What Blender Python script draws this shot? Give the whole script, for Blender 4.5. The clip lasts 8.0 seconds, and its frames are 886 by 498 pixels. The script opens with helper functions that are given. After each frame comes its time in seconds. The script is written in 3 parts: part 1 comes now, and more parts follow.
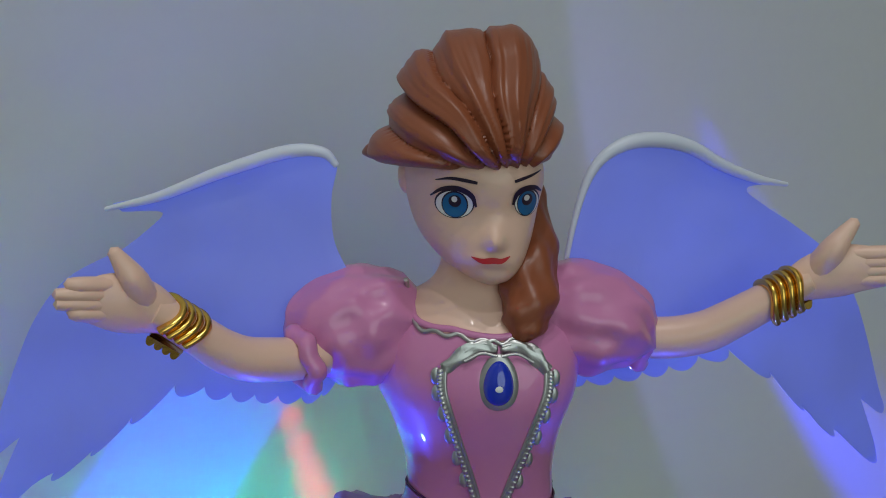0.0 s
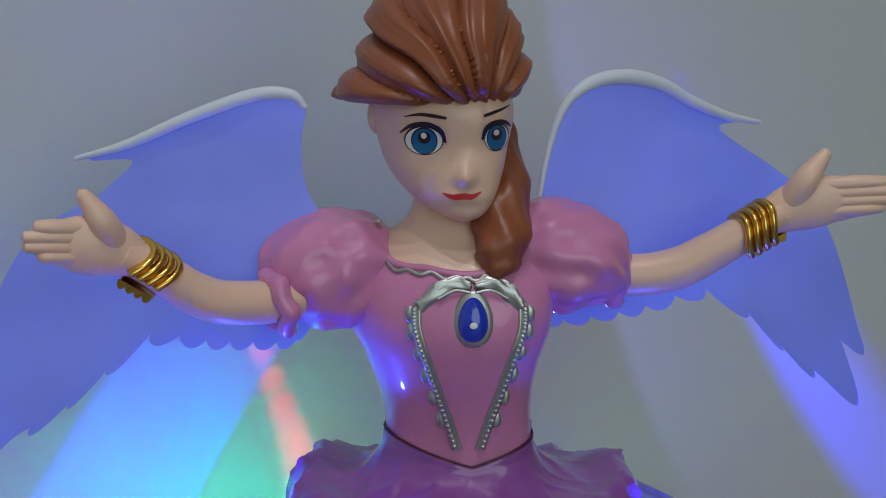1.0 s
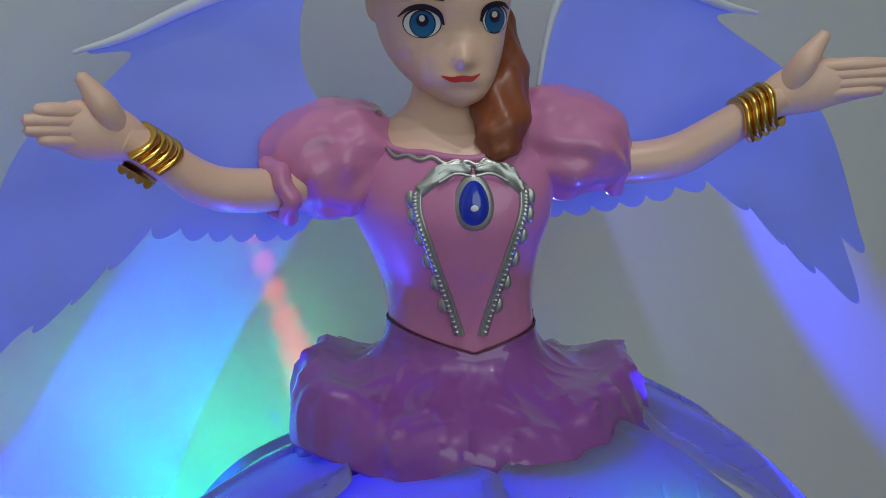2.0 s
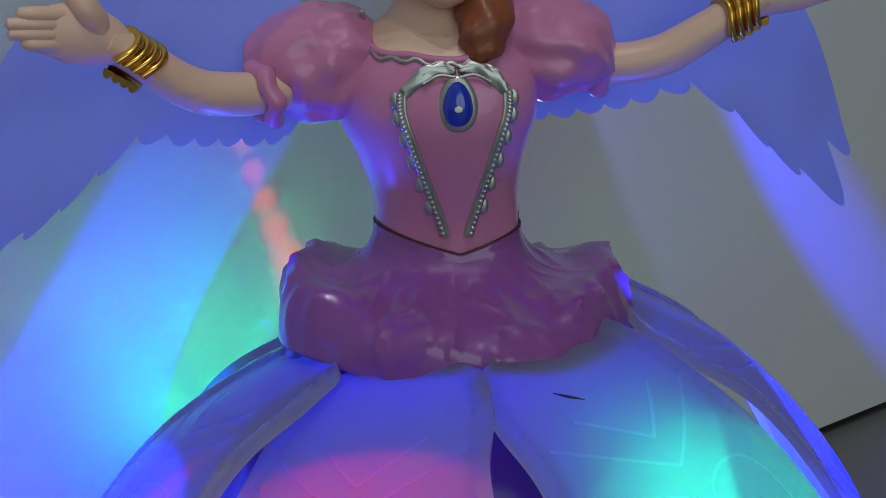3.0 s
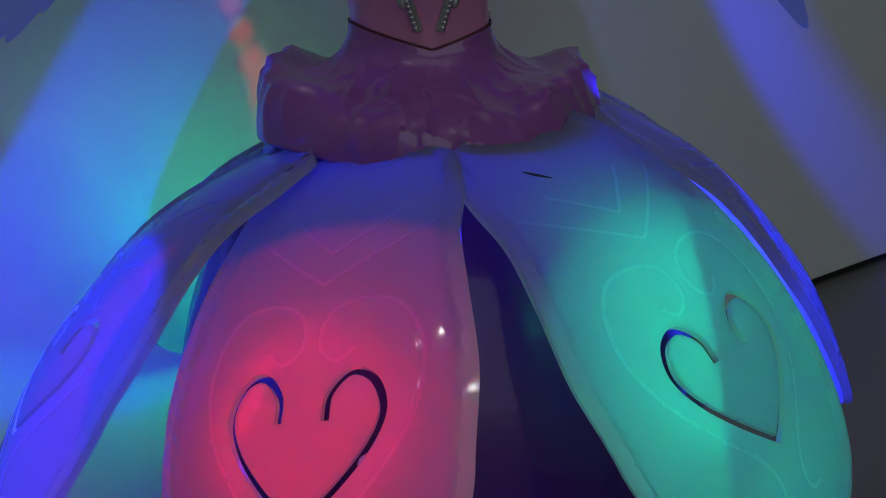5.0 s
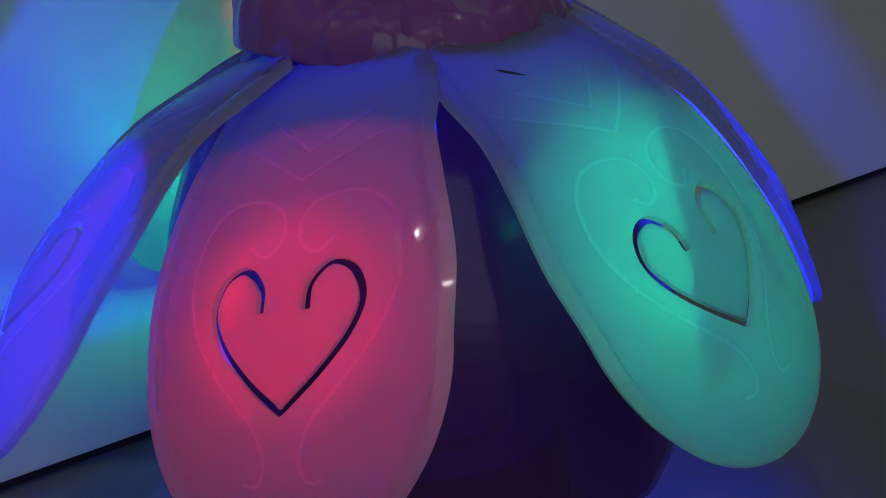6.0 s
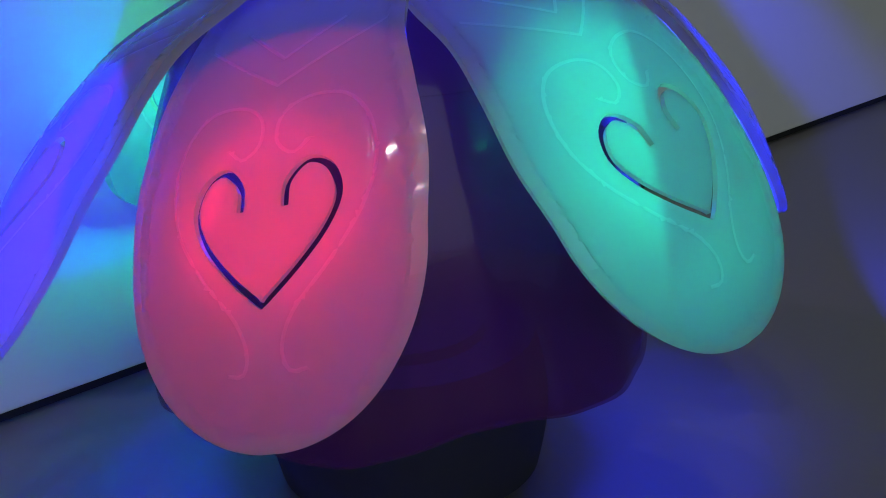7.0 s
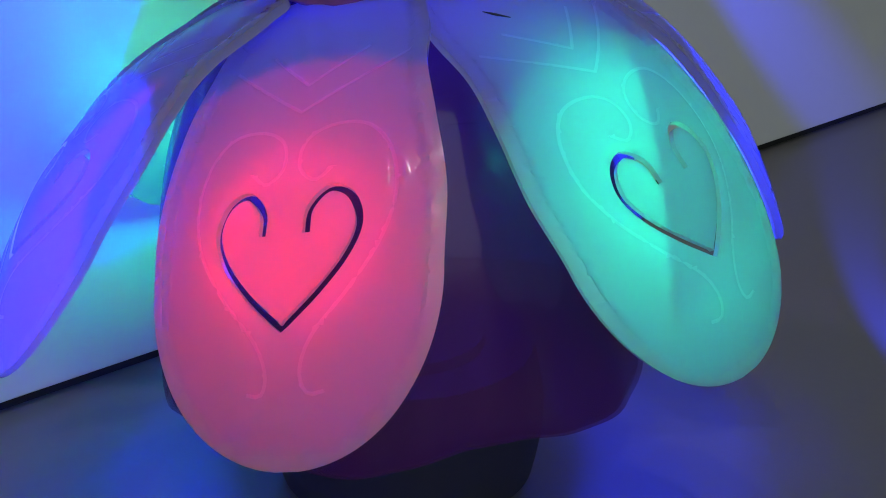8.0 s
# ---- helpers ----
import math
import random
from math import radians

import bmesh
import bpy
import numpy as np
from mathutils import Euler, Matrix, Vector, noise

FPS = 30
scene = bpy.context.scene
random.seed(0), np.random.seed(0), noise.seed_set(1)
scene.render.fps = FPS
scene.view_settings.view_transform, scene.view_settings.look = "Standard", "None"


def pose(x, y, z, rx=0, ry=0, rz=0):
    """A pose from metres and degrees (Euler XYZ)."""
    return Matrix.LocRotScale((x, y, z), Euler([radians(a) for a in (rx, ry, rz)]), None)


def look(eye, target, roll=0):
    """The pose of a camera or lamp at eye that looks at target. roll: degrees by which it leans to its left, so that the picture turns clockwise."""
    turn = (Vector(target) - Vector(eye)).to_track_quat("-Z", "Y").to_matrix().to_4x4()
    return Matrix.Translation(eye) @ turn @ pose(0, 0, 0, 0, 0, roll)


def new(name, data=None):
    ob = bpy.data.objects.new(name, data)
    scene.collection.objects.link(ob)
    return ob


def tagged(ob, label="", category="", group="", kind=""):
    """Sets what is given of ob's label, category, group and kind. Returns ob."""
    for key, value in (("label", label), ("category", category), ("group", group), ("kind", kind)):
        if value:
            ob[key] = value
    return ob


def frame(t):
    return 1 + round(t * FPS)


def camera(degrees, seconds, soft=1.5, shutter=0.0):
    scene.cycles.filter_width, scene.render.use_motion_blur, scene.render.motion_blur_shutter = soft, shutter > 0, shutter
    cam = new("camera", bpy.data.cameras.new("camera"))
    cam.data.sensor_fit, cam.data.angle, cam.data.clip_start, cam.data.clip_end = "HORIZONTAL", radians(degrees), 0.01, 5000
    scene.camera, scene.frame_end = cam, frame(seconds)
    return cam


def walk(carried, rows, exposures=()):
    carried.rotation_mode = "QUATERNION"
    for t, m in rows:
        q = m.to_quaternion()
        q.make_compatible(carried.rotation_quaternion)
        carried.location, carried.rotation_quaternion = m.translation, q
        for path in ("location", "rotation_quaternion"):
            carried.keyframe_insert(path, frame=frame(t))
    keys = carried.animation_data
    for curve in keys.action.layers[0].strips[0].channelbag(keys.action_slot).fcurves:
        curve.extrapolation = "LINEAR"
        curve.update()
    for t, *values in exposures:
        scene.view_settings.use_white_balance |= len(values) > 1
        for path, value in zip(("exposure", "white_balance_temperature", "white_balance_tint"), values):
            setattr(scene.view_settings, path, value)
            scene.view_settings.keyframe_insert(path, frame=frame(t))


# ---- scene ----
cam = camera(34.8, 8.0, 1.0)
PATH = [
    (0, (-0.0086, -0.3021, 0.2790), (-0.0062, 1.6632, -0.0916), 1.54),
    (0.5, (-0.0044, -0.3024, 0.2793), (0.0146, 1.6611, -0.1007), 1.14),
    (1, (-0.0041, -0.3036, 0.2656), (0.0088, 1.6625, -0.1011), 0.13),
    (1.5, (-0.0047, -0.3045, 0.2595), (0.0044, 1.6527, -0.1517), -0.32),
    (1.7, (-0.0045, -0.3062, 0.2530), (0.0090, 1.6541, -0.1432), -0.67),
    (2.8, (-0.0030, -0.3097, 0.2448), (0.0067, 1.6277, -0.2514), -0.75),
    (3, (-0.0016, -0.3116, 0.2443), (0.0106, 1.6212, -0.2696), -1.26),
    (3.5, (0.0004, -0.3173, 0.2373), (0.0275, 1.6148, -0.2787), -1.30),
    (4, (-0.0004, -0.3231, 0.2321), (0.0364, 1.6000, -0.3157), -1.03),
    (4.5, (-0.0026, -0.3250, 0.2249), (0.0479, 1.5884, -0.3549), -0.91),
    (4.7, (-0.0012, -0.3275, 0.2204), (0.0379, 1.5839, -0.3671), -1.24),
    (5.8, (-0.0010, -0.3356, 0.2115), (0.0534, 1.5529, -0.4447), -1.64),
    (6, (-0.0012, -0.3395, 0.2068), (0.0655, 1.5462, -0.4565), -1.95),
    (6.5, (-0.0010, -0.3462, 0.1992), (0.0691, 1.5320, -0.4845), -2.80),
    (7, (-0.0011, -0.3546, 0.1938), (0.0907, 1.5216, -0.4926), -3.24),
    (7.5, (-0.0055, -0.3599, 0.1929), (0.1093, 1.5101, -0.5070), -2.17),
    (8, (-0.0083, -0.3590, 0.2096), (0.1120, 1.4985, -0.5219), -0.66),
]
EXPOSURES = [(0.0, 0.0), (1.5, 0.0), (2.8, -0.25), (3.5, -0.6), (4.5, -1.2), (5.8, -1.5), (6.5, -1.2), (7.0, -0.85), (8.0, -0.5)]
walk(cam, [(t, look(e, g, r)) for t, e, g, r in PATH], EXPOSURES)

from mathutils import geometry
from mathutils.bvhtree import BVHTree

MM = 0.001

# ------------------------------------------------------------------ light
world = bpy.data.worlds.new("world")
scene.world = world
world.use_nodes = True
world.node_tree.nodes["Background"].inputs[0].default_value = (0.02, 0.021, 0.022, 1)

RED, GREEN, BLUE = (1.0, 0.0, 0.03), (0.0, 1.0, 0.46), (0.01, 0.02, 1.0)
# each petal: azimuth from the front, droop, lean and twist in degrees, lift and push in millimetres, then the colour and power of its lamp
PETALS = [(-17.3, -4.75, -11.6, -5.3, 4.4, 4.7, RED, 0.2), (39.1, -3.2, -6.8, 3.2, 7.1, -0.1, GREEN, 0.27), (100.1, 0.1, -5.5, -1.3, 3.5, 2.2, BLUE, 14.0),
          (158, 0.0, 0.0, 0.0, 3.5, 2.0, RED, 0.1), (221, -2.0, 0.0, 0.0, -2.0, -3.0, GREEN, 0.65), (-62.6, -4.9, -9.4, -5.3, 2.2, 4.2, BLUE, 22.0)]
LED_POWER = 6.0
BASE_X = 4.0
STAND = Vector((1.2, 2.5, 2.3)) * MM  # how far the doll is set off the base's own origin


def spot(name, place, target, colour, watts, degrees, blend, size):
    d = bpy.data.lights.new(name, "SPOT")
    d.energy, d.color, d.spot_size, d.spot_blend, d.shadow_soft_size = watts, colour, radians(degrees), blend, size
    ob = new(name, d)
    ob.matrix_world = look(place, target)
    return ob


def area(name, place, target, colour, watts, size):
    d = bpy.data.lights.new(name, "AREA")
    d.shape, d.energy, d.color, d.size = "DISK", watts, colour, size
    ob = new(name, d)
    ob.matrix_world = look(place, target)
    return ob


def out(az, r, z):
    """A place r millimetres from the toy's axis, az degrees round from the front."""
    a = radians(az)
    return Vector((BASE_X + math.sin(a) * r, -math.cos(a) * r, z)) * MM


def table(rows, x):
    """Smooth value between rows of (x, a, b, ...), by cubic interpolation."""
    k = 0
    while k < len(rows) - 2 and x > rows[k + 1][0]:
        k += 1
    p0, p1, p2, p3 = rows[max(k - 1, 0)], rows[k], rows[k + 1], rows[min(k + 2, len(rows) - 1)]
    h = p2[0] - p1[0]
    t = min(1, max(0, (x - p1[0]) / h))
    res = []
    for j in range(1, len(p1)):
        m1 = (p2[j] - p0[j]) / max(1e-9, p2[0] - p0[0]) * h
        m2 = (p3[j] - p1[j]) / max(1e-9, p3[0] - p1[0]) * h
        res.append((2 * t**3 - 3 * t**2 + 1) * p1[j] + (t**3 - 2 * t**2 + t) * m1 + (3 * t**2 - 2 * t**3) * p2[j] + (t**3 - t**2) * m2)
    return res


PROFILE = [(0, 28.5, 147), (19, 48, 138.3), (43, 69, 125), (71, 88, 104), (91, 98, 87), (107, 103.5, 72), (121, 105.5, 58)]
WIDTH = [(0, 15), (20, 24.1), (35, 26.8), (50, 30.7), (68, 34.4), (85, 34.2)]
LONG, BEND, ROUND = 120.3, 61.6, 85.0
# half of the cut-out heart and of the engraved scroll round it, across and down from the petal's top
HEART_X = 1.0
HEART_HALF = [(4.9, 72.6), (5.3, 67.3), (9.2, 63.4), (13.8, 65.6), (15.9, 71.8), (13.4, 78.4), (7.6, 85.3), (0, 92.2)]
SCROLL = [(9, 58.5), (5.5, 61), (1.8, 57.5), (2.6, 51.5), (8, 48.4), (15.5, 49.5), (21, 56), (23, 66), (20.5, 76), (14, 85.5), (6.5, 94), (3.8, 100.5), (5, 105), (8.5, 105)]


def half_width(s):
    if s > ROUND:
        e = (s - ROUND) / (LONG - ROUND)
        return WIDTH[-1][1] * math.sqrt(max(0, 1 - e * e))
    return table(WIDTH, s)[0] * math.sqrt(max(0.05, 1 - max(0, (12 - s) / 7.5) ** 2))


def petal_point(w, s, lift=0.0):
    """A place on the petal that stands at the front (towards -y), w across and s down from its top."""
    def at(w, s):
        r, z = table(PROFILE, s)
        a = w / BEND
        return Vector((BEND * math.sin(a), -(r - BEND * (1 - math.cos(a))), z))
    p = at(w, s)
    if lift:
        du, dv = at(w + 0.2, s) - p, at(w, min(s + 0.2, LONG)) - at(w, min(s + 0.2, LONG) - 0.2)
        n = du.cross(dv).normalized()
        p = p + (n if n.y < 0 else -n) * lift
    return p


PIVOT = Vector((0, -85, 105)) * MM


def petal_pose(az, droop, lean, twist, lift, push):
    turn = pose(0, 0, 0, 0, 0, twist) @ pose(0, 0, 0, droop) @ pose(0, 0, 0, 0, lean)
    return pose(0, 0, 0, 0, 0, az) @ Matrix.Translation(PIVOT + Vector((0, -push, lift)) * MM) @ turn @ Matrix.Translation(-PIVOT)



def petal_spot(w, s, lift, pose_numbers):
    """A place on or behind a standing petal, in metres."""
    return Vector((BASE_X * MM, 0, 0)) + petal_pose(*pose_numbers) @ (petal_point(w, s, lift) * MM)


# one lamp behind the heart of each petal, its rim drawing an arch near the petal's top
for *numbers, colour, power in PETALS:
    at, middle, top = [petal_spot(1, s, lift, numbers) for s, lift in ((72, -19 if colour == GREEN else -24), (77, 0), (26, 0))]
    wide = 2 * math.degrees((middle - at).angle(top - at))
    size = 0.0012 if abs(numbers[0]) < 101 else 0.012
    spot("led_lamp", at, middle, colour, power * LED_POWER * 0.08, min(wide, 138 if colour == BLUE else 172), 0.06, size)
    if colour != BLUE and size < 0.01:
        # a second soft spot, added to brighten the middle of the petal
        spot("hot_spot_lamp", at, petal_spot(1, 72 if colour == RED else 58, 0, numbers), colour, power * LED_POWER * 0.11, 104, 1.0, size)
# spots added inside the base, aimed past the petals at wall and floor
PATCH_LAMPS = (((-61, -34, 95), (-100, 62, 108), (0.0, 0.02, 1.0), 1.0, 72, 0.12), ((-58, -18, 66), (-122, 44, 12), (0.0, 0.12, 1.0), 1.0, 74, 0.25),
             ((70, 6, 62), (190, 20, 0), (0.0, 0.03, 1.0), 0.9, 92, 0.9), ((-31, -22, 112), (-62, 89, 100), (0.0, 1.0, 0.6), 1.0, 50, 0.9))
# narrow red beams added behind the doll, merging into a tapering wall streak
PATCH_LAMPS += tuple(((-12, 62, 152), (-44 - 2.6 * k, 104 - 2 * k, 124 + 9.2 * k), RED, 0.13 - 0.012 * k, 17 - 1.7 * k, 1.0) for k in range(6))
for lamp_at, to, colour, watts, wide, fade in PATCH_LAMPS:
    spot("patch_lamp", Vector(lamp_at) * MM, Vector(to) * MM, colour, watts, wide, fade, 0.0012)
# blue fill added inside the dome, for the scattered tint on petals and shell
core = bpy.data.lights.new("core_fill_lamp", "POINT")
core.energy, core.color, core.shadow_soft_size = 2.3, BLUE, 0.012
new("core_fill_lamp", core).location = out(0, 12, 122)
# two small blue lamps beside the peplum, facing up
for x, y, z, watts in ((-45, -6, 147, 0.16), (48, -2, 146, 0.1)):
    spot("side_lamp", Vector((x, y, z)) * MM, Vector((x * 0.8, y, 230)) * MM, (0.03, 0.06, 1.0), watts, 100, 0.5, 0.0015)
# blue spot added behind the doll; its beam's edge slants down the wall
BAND_LAMP = Vector((14, 70, 150))
up_edge, down_edge = (Vector((27, 159, 246)) - BAND_LAMP).normalized(), (Vector((70, 193, 105)) - BAND_LAMP).normalized()
across = up_edge.cross(down_edge).normalized()
across = across if across.x > 0 else -across
aim = (up_edge + down_edge).normalized() * math.cos(radians(81)) + across * math.sin(radians(81))
spot("wall_band_lamp", BAND_LAMP * MM, (BAND_LAMP + aim * 100) * MM, (0.25, 0.27, 1.0), 0.32, 162, 0.03, 0.002)
LAMPS = ((-0.25, -0.75), (0.2, -0.7), (0.25, -1.3))
for x, y in LAMPS:
    area("ceiling_lamp_light", (x, y, 2.37), (x, y, 0), (0.97, 0.99, 1.0), 5.0, 0.035)
# broad soft fill added behind the camera, with no known source there
front_fill_light = area("front_fill_light", (0.607, -3.29, 1.35), (0.0, -2.53, 1.35), (0.82, 1.0, 0.97), 39.0, 3.4)


# ------------------------------------------------------------------ materials
def material(name):
    m = bpy.data.materials.new(name)
    m.use_nodes = True
    n = m.node_tree.nodes
    return m, n, m.node_tree.links, n["Principled BSDF"], n["Material Output"]


def surface(name, colour, rough=0.4, metal=0.0, vary=0.08, grain=300.0, bump=0.05, coarse=25.0, coat=0.0, translucent=0.0, clear=0.0, tint=(1, 1, 1), light=None, spec=0.5, gloss=0.0):
    """A worn procedural surface: two scales of colour variation, roughness change and fine relief."""
    m, n, l, b, o = material(name)
    tc = n.new("ShaderNodeTexCoord")
    fine, wide = n.new("ShaderNodeTexNoise"), n.new("ShaderNodeTexNoise")
    fine.inputs["Scale"].default_value, wide.inputs["Scale"].default_value = grain, coarse
    fine.inputs["Detail"].default_value = 4
    for t in (fine, wide):
        l.new(tc.outputs["Object"], t.inputs["Vector"])
    mix = n.new("ShaderNodeMix")
    mix.data_type = "RGBA"
    mix.inputs[6].default_value = (*[c * (1 - vary) for c in colour], 1)
    mix.inputs[7].default_value = (*[min(1, c * (1 + vary)) for c in colour], 1)
    add = n.new("ShaderNodeMath")
    add.operation = "MULTIPLY_ADD"
    add.inputs[1].default_value, add.inputs[2].default_value = 0.4, 0.0
    l.new(fine.outputs["Fac"], add.inputs[0])
    add2 = n.new("ShaderNodeMath")
    add2.operation = "MULTIPLY_ADD"
    add2.inputs[1].default_value = 0.6
    l.new(wide.outputs["Fac"], add2.inputs[0])
    l.new(add.outputs[0], add2.inputs[2])
    l.new(add2.outputs[0], mix.inputs[0])
    l.new(mix.outputs[2], b.inputs["Base Color"])
    rr = n.new("ShaderNodeMapRange")
    rr.inputs["To Min"].default_value, rr.inputs["To Max"].default_value = rough * 0.8, min(1, rough * 1.2)
    l.new(wide.outputs["Fac"], rr.inputs["Value"])
    l.new(rr.outputs[0], b.inputs["Roughness"])
    b.inputs["Metallic"].default_value = metal
    b.inputs["Coat Weight"].default_value = coat
    b.inputs["Coat Roughness"].default_value = 0.03
    b.inputs["Specular IOR Level"].default_value = spec
    if bump:
        bp = n.new("ShaderNodeBump")
        bp.inputs["Strength"].default_value, bp.inputs["Distance"].default_value = bump, 0.0006
        l.new(add2.outputs[0], bp.inputs["Height"])
        l.new(bp.outputs[0], b.inputs["Normal"])
    last = b.outputs[0]
    if translucent:
        tr, mx = n.new("ShaderNodeBsdfTranslucent"), n.new("ShaderNodeMixShader")
        l.new(mix.outputs[2], tr.inputs["Color"])
        mx.inputs[0].default_value = translucent
        l.new(last, mx.inputs[1])
        l.new(tr.outputs[0], mx.inputs[2])
        last = mx.outputs[0]
    if gloss:
        gl, mx, lw = n.new("ShaderNodeBsdfGlossy"), n.new("ShaderNodeMixShader"), n.new("ShaderNodeLayerWeight")
        gl.inputs["Roughness"].default_value = gloss
        lw.inputs["Blend"].default_value = 0.17
        l.new(lw.outputs["Fresnel"], mx.inputs[0])
        l.new(last, mx.inputs[1])
        l.new(gl.outputs[0], mx.inputs[2])
        last = mx.outputs[0]
    if clear:
        tr, mx = n.new("ShaderNodeBsdfTransparent"), n.new("ShaderNodeMixShader")
        tr.inputs["Color"].default_value = (*tint, 1)
        mx.inputs[0].default_value = clear
        l.new(last, mx.inputs[1])
        l.new(tr.outputs[0], mx.inputs[2])
        last = mx.outputs[0]
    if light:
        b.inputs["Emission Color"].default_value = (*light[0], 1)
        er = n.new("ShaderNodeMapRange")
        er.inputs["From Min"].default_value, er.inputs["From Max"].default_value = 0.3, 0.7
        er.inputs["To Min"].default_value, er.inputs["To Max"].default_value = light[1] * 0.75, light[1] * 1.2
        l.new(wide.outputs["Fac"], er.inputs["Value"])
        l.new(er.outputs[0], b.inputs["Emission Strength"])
    l.new(last, o.inputs["Surface"])
    return m


M_SKIN = surface("skin_vinyl", (0.80, 0.51, 0.40), 0.38, vary=0.03, bump=0.03, coat=0.15)
M_HAIR = surface("hair_vinyl", (0.27, 0.075, 0.032), 0.36, vary=0.14, grain=500, bump=0.12)
M_PINK = surface("pink_plastic", (0.62, 0.22, 0.43), 0.34, vary=0.03, bump=0.02, coat=0.7, spec=0.2)
M_PURPLE = surface("purple_plastic", (0.25, 0.07, 0.31), 0.34, vary=0.05, bump=0.01, coat=1.0, spec=0.2)
M_SEAM = surface("seam_dark", (0.06, 0.005, 0.03), 0.5, bump=0)
M_SILVER = surface("silver_paint", (0.5, 0.5, 0.49), 0.36, metal=0.9, vary=0.12, grain=900, bump=0.3)
M_GOLD = surface("gold_plating", (0.75, 0.46, 0.1), 0.2, metal=1.0, vary=0.1, grain=800, bump=0.2)
M_GEM = surface("blue_gem", (0.004, 0.03, 0.5), 0.06, vary=0.25, coarse=200, bump=0, coat=1.0)
M_WHITE = surface("white_paint", (0.8, 0.78, 0.74), 0.35, bump=0)
M_BLACK = surface("dark_print", (0.02, 0.008, 0.025), 0.35, bump=0)
M_IRIS = surface("blue_print", (0.012, 0.13, 0.32), 0.3, vary=0.2, coarse=300, bump=0)
M_LIP = surface("red_print", (0.55, 0.03, 0.04), 0.3, bump=0)
# blue emission in the wing plastic stands in for lamp light on the wings
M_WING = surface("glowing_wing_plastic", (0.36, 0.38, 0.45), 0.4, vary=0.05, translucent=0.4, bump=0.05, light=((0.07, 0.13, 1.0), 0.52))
M_RIB = surface("white_wing_plastic", (0.8, 0.82, 0.84), 0.4, vary=0.03, translucent=0.2, bump=0.05)
M_PETAL = surface("frosted_petal", (0.70, 0.70, 0.75), 0.22, vary=0.03, translucent=0.9, bump=0.03, gloss=0.07)
M_GROOVE = surface("engraved_petal", (0.82, 0.82, 0.85), 0.5, vary=0.02, translucent=0.97, bump=0)
M_RIM = surface("frosted_petal_rim", (0.72, 0.72, 0.75), 0.25, vary=0.03, translucent=0.84, bump=0.03, gloss=0.08)
M_SHELL = surface("violet_shell", (0.1, 0.016, 0.13), 0.14, vary=0.06, translucent=0.04, clear=0.3, tint=(0.75, 0.62, 0.88), bump=0.02, coat=0.2, spec=0.4)
M_DARK = surface("black_plastic", (0.015, 0.015, 0.017), 0.45, vary=0.2)
M_RUBBER = surface("black_rubber", (0.02, 0.02, 0.02), 0.8, vary=0.2)
M_WALL = surface("painted_board", (0.62, 0.62, 0.6), 0.7, vary=0.035, grain=180, coarse=6, bump=0.12)
M_FLOOR = surface("grey_tabletop", (0.14, 0.134, 0.124), 0.42, vary=0.08, grain=260, coarse=9, bump=0.1)
M_ROOM = surface("room_paint", (0.6, 0.59, 0.56), 0.8, vary=0.03, grain=80, coarse=3)
M_GAP = surface("shadow_gap", (0.012, 0.012, 0.014), 0.8, vary=0.2)
M_LED = surface("led_resin", (0.8, 0.8, 0.8), 0.15, vary=0.02, bump=0)


# ------------------------------------------------------------------ mesh helpers
def finish(bm, name, mats, parent=None, smooth=True, scale=MM, turn=0.0):
    bmesh.ops.scale(bm, vec=(scale,) * 3, verts=bm.verts)
    if turn:
        bmesh.ops.rotate(bm, cent=(0, 0, 0), matrix=Matrix.Rotation(radians(turn), 3, "Z"), verts=bm.verts)
    bmesh.ops.recalc_face_normals(bm, faces=bm.faces)
    me = bpy.data.meshes.new(name)
    bm.to_mesh(me)
    bm.free()
    for m in mats:
        me.materials.append(m)
    if smooth:
        me.shade_smooth()
        me.set_sharp_from_angle(angle=radians(52))
    ob = new(name, me)
    ob.parent = parent
    return ob


def part(name, bm, mat, parent, label="", smooth=True):
    ob = finish(bm, name, mat if isinstance(mat, list) else [mat], parent, smooth)
    return tagged(ob, label)


def loft(bm, fn, nu, nv, mat=0, cap0=True, cap1=True):
    """A tube of rings: fn(angle, v) gives a place; mat is an index or a function of a face's centre."""
    rings = [[bm.verts.new(fn(math.tau * i / nu, j / (nv - 1))) for i in range(nu)] for j in range(nv)]
    faces = [bm.faces.new((p[i - 1], p[i], q[i], q[i - 1])) for p, q in zip(rings, rings[1:]) for i in range(nu)]
    faces += [bm.faces.new(r) for r, c in ((rings[0][::-1], cap0), (rings[-1], cap1)) if c]
    for f in faces:
        f.material_index = mat(f.calc_center_median()) if callable(mat) else mat
    return faces


def spline(points, steps):
    """Places along a smooth line through the points."""
    pts = [Vector(p) for p in points]
    rows = [(float(i), *p) for i, p in enumerate(pts)]
    return [Vector(table(rows, (len(pts) - 1) * k / steps)) for k in range(steps + 1)]


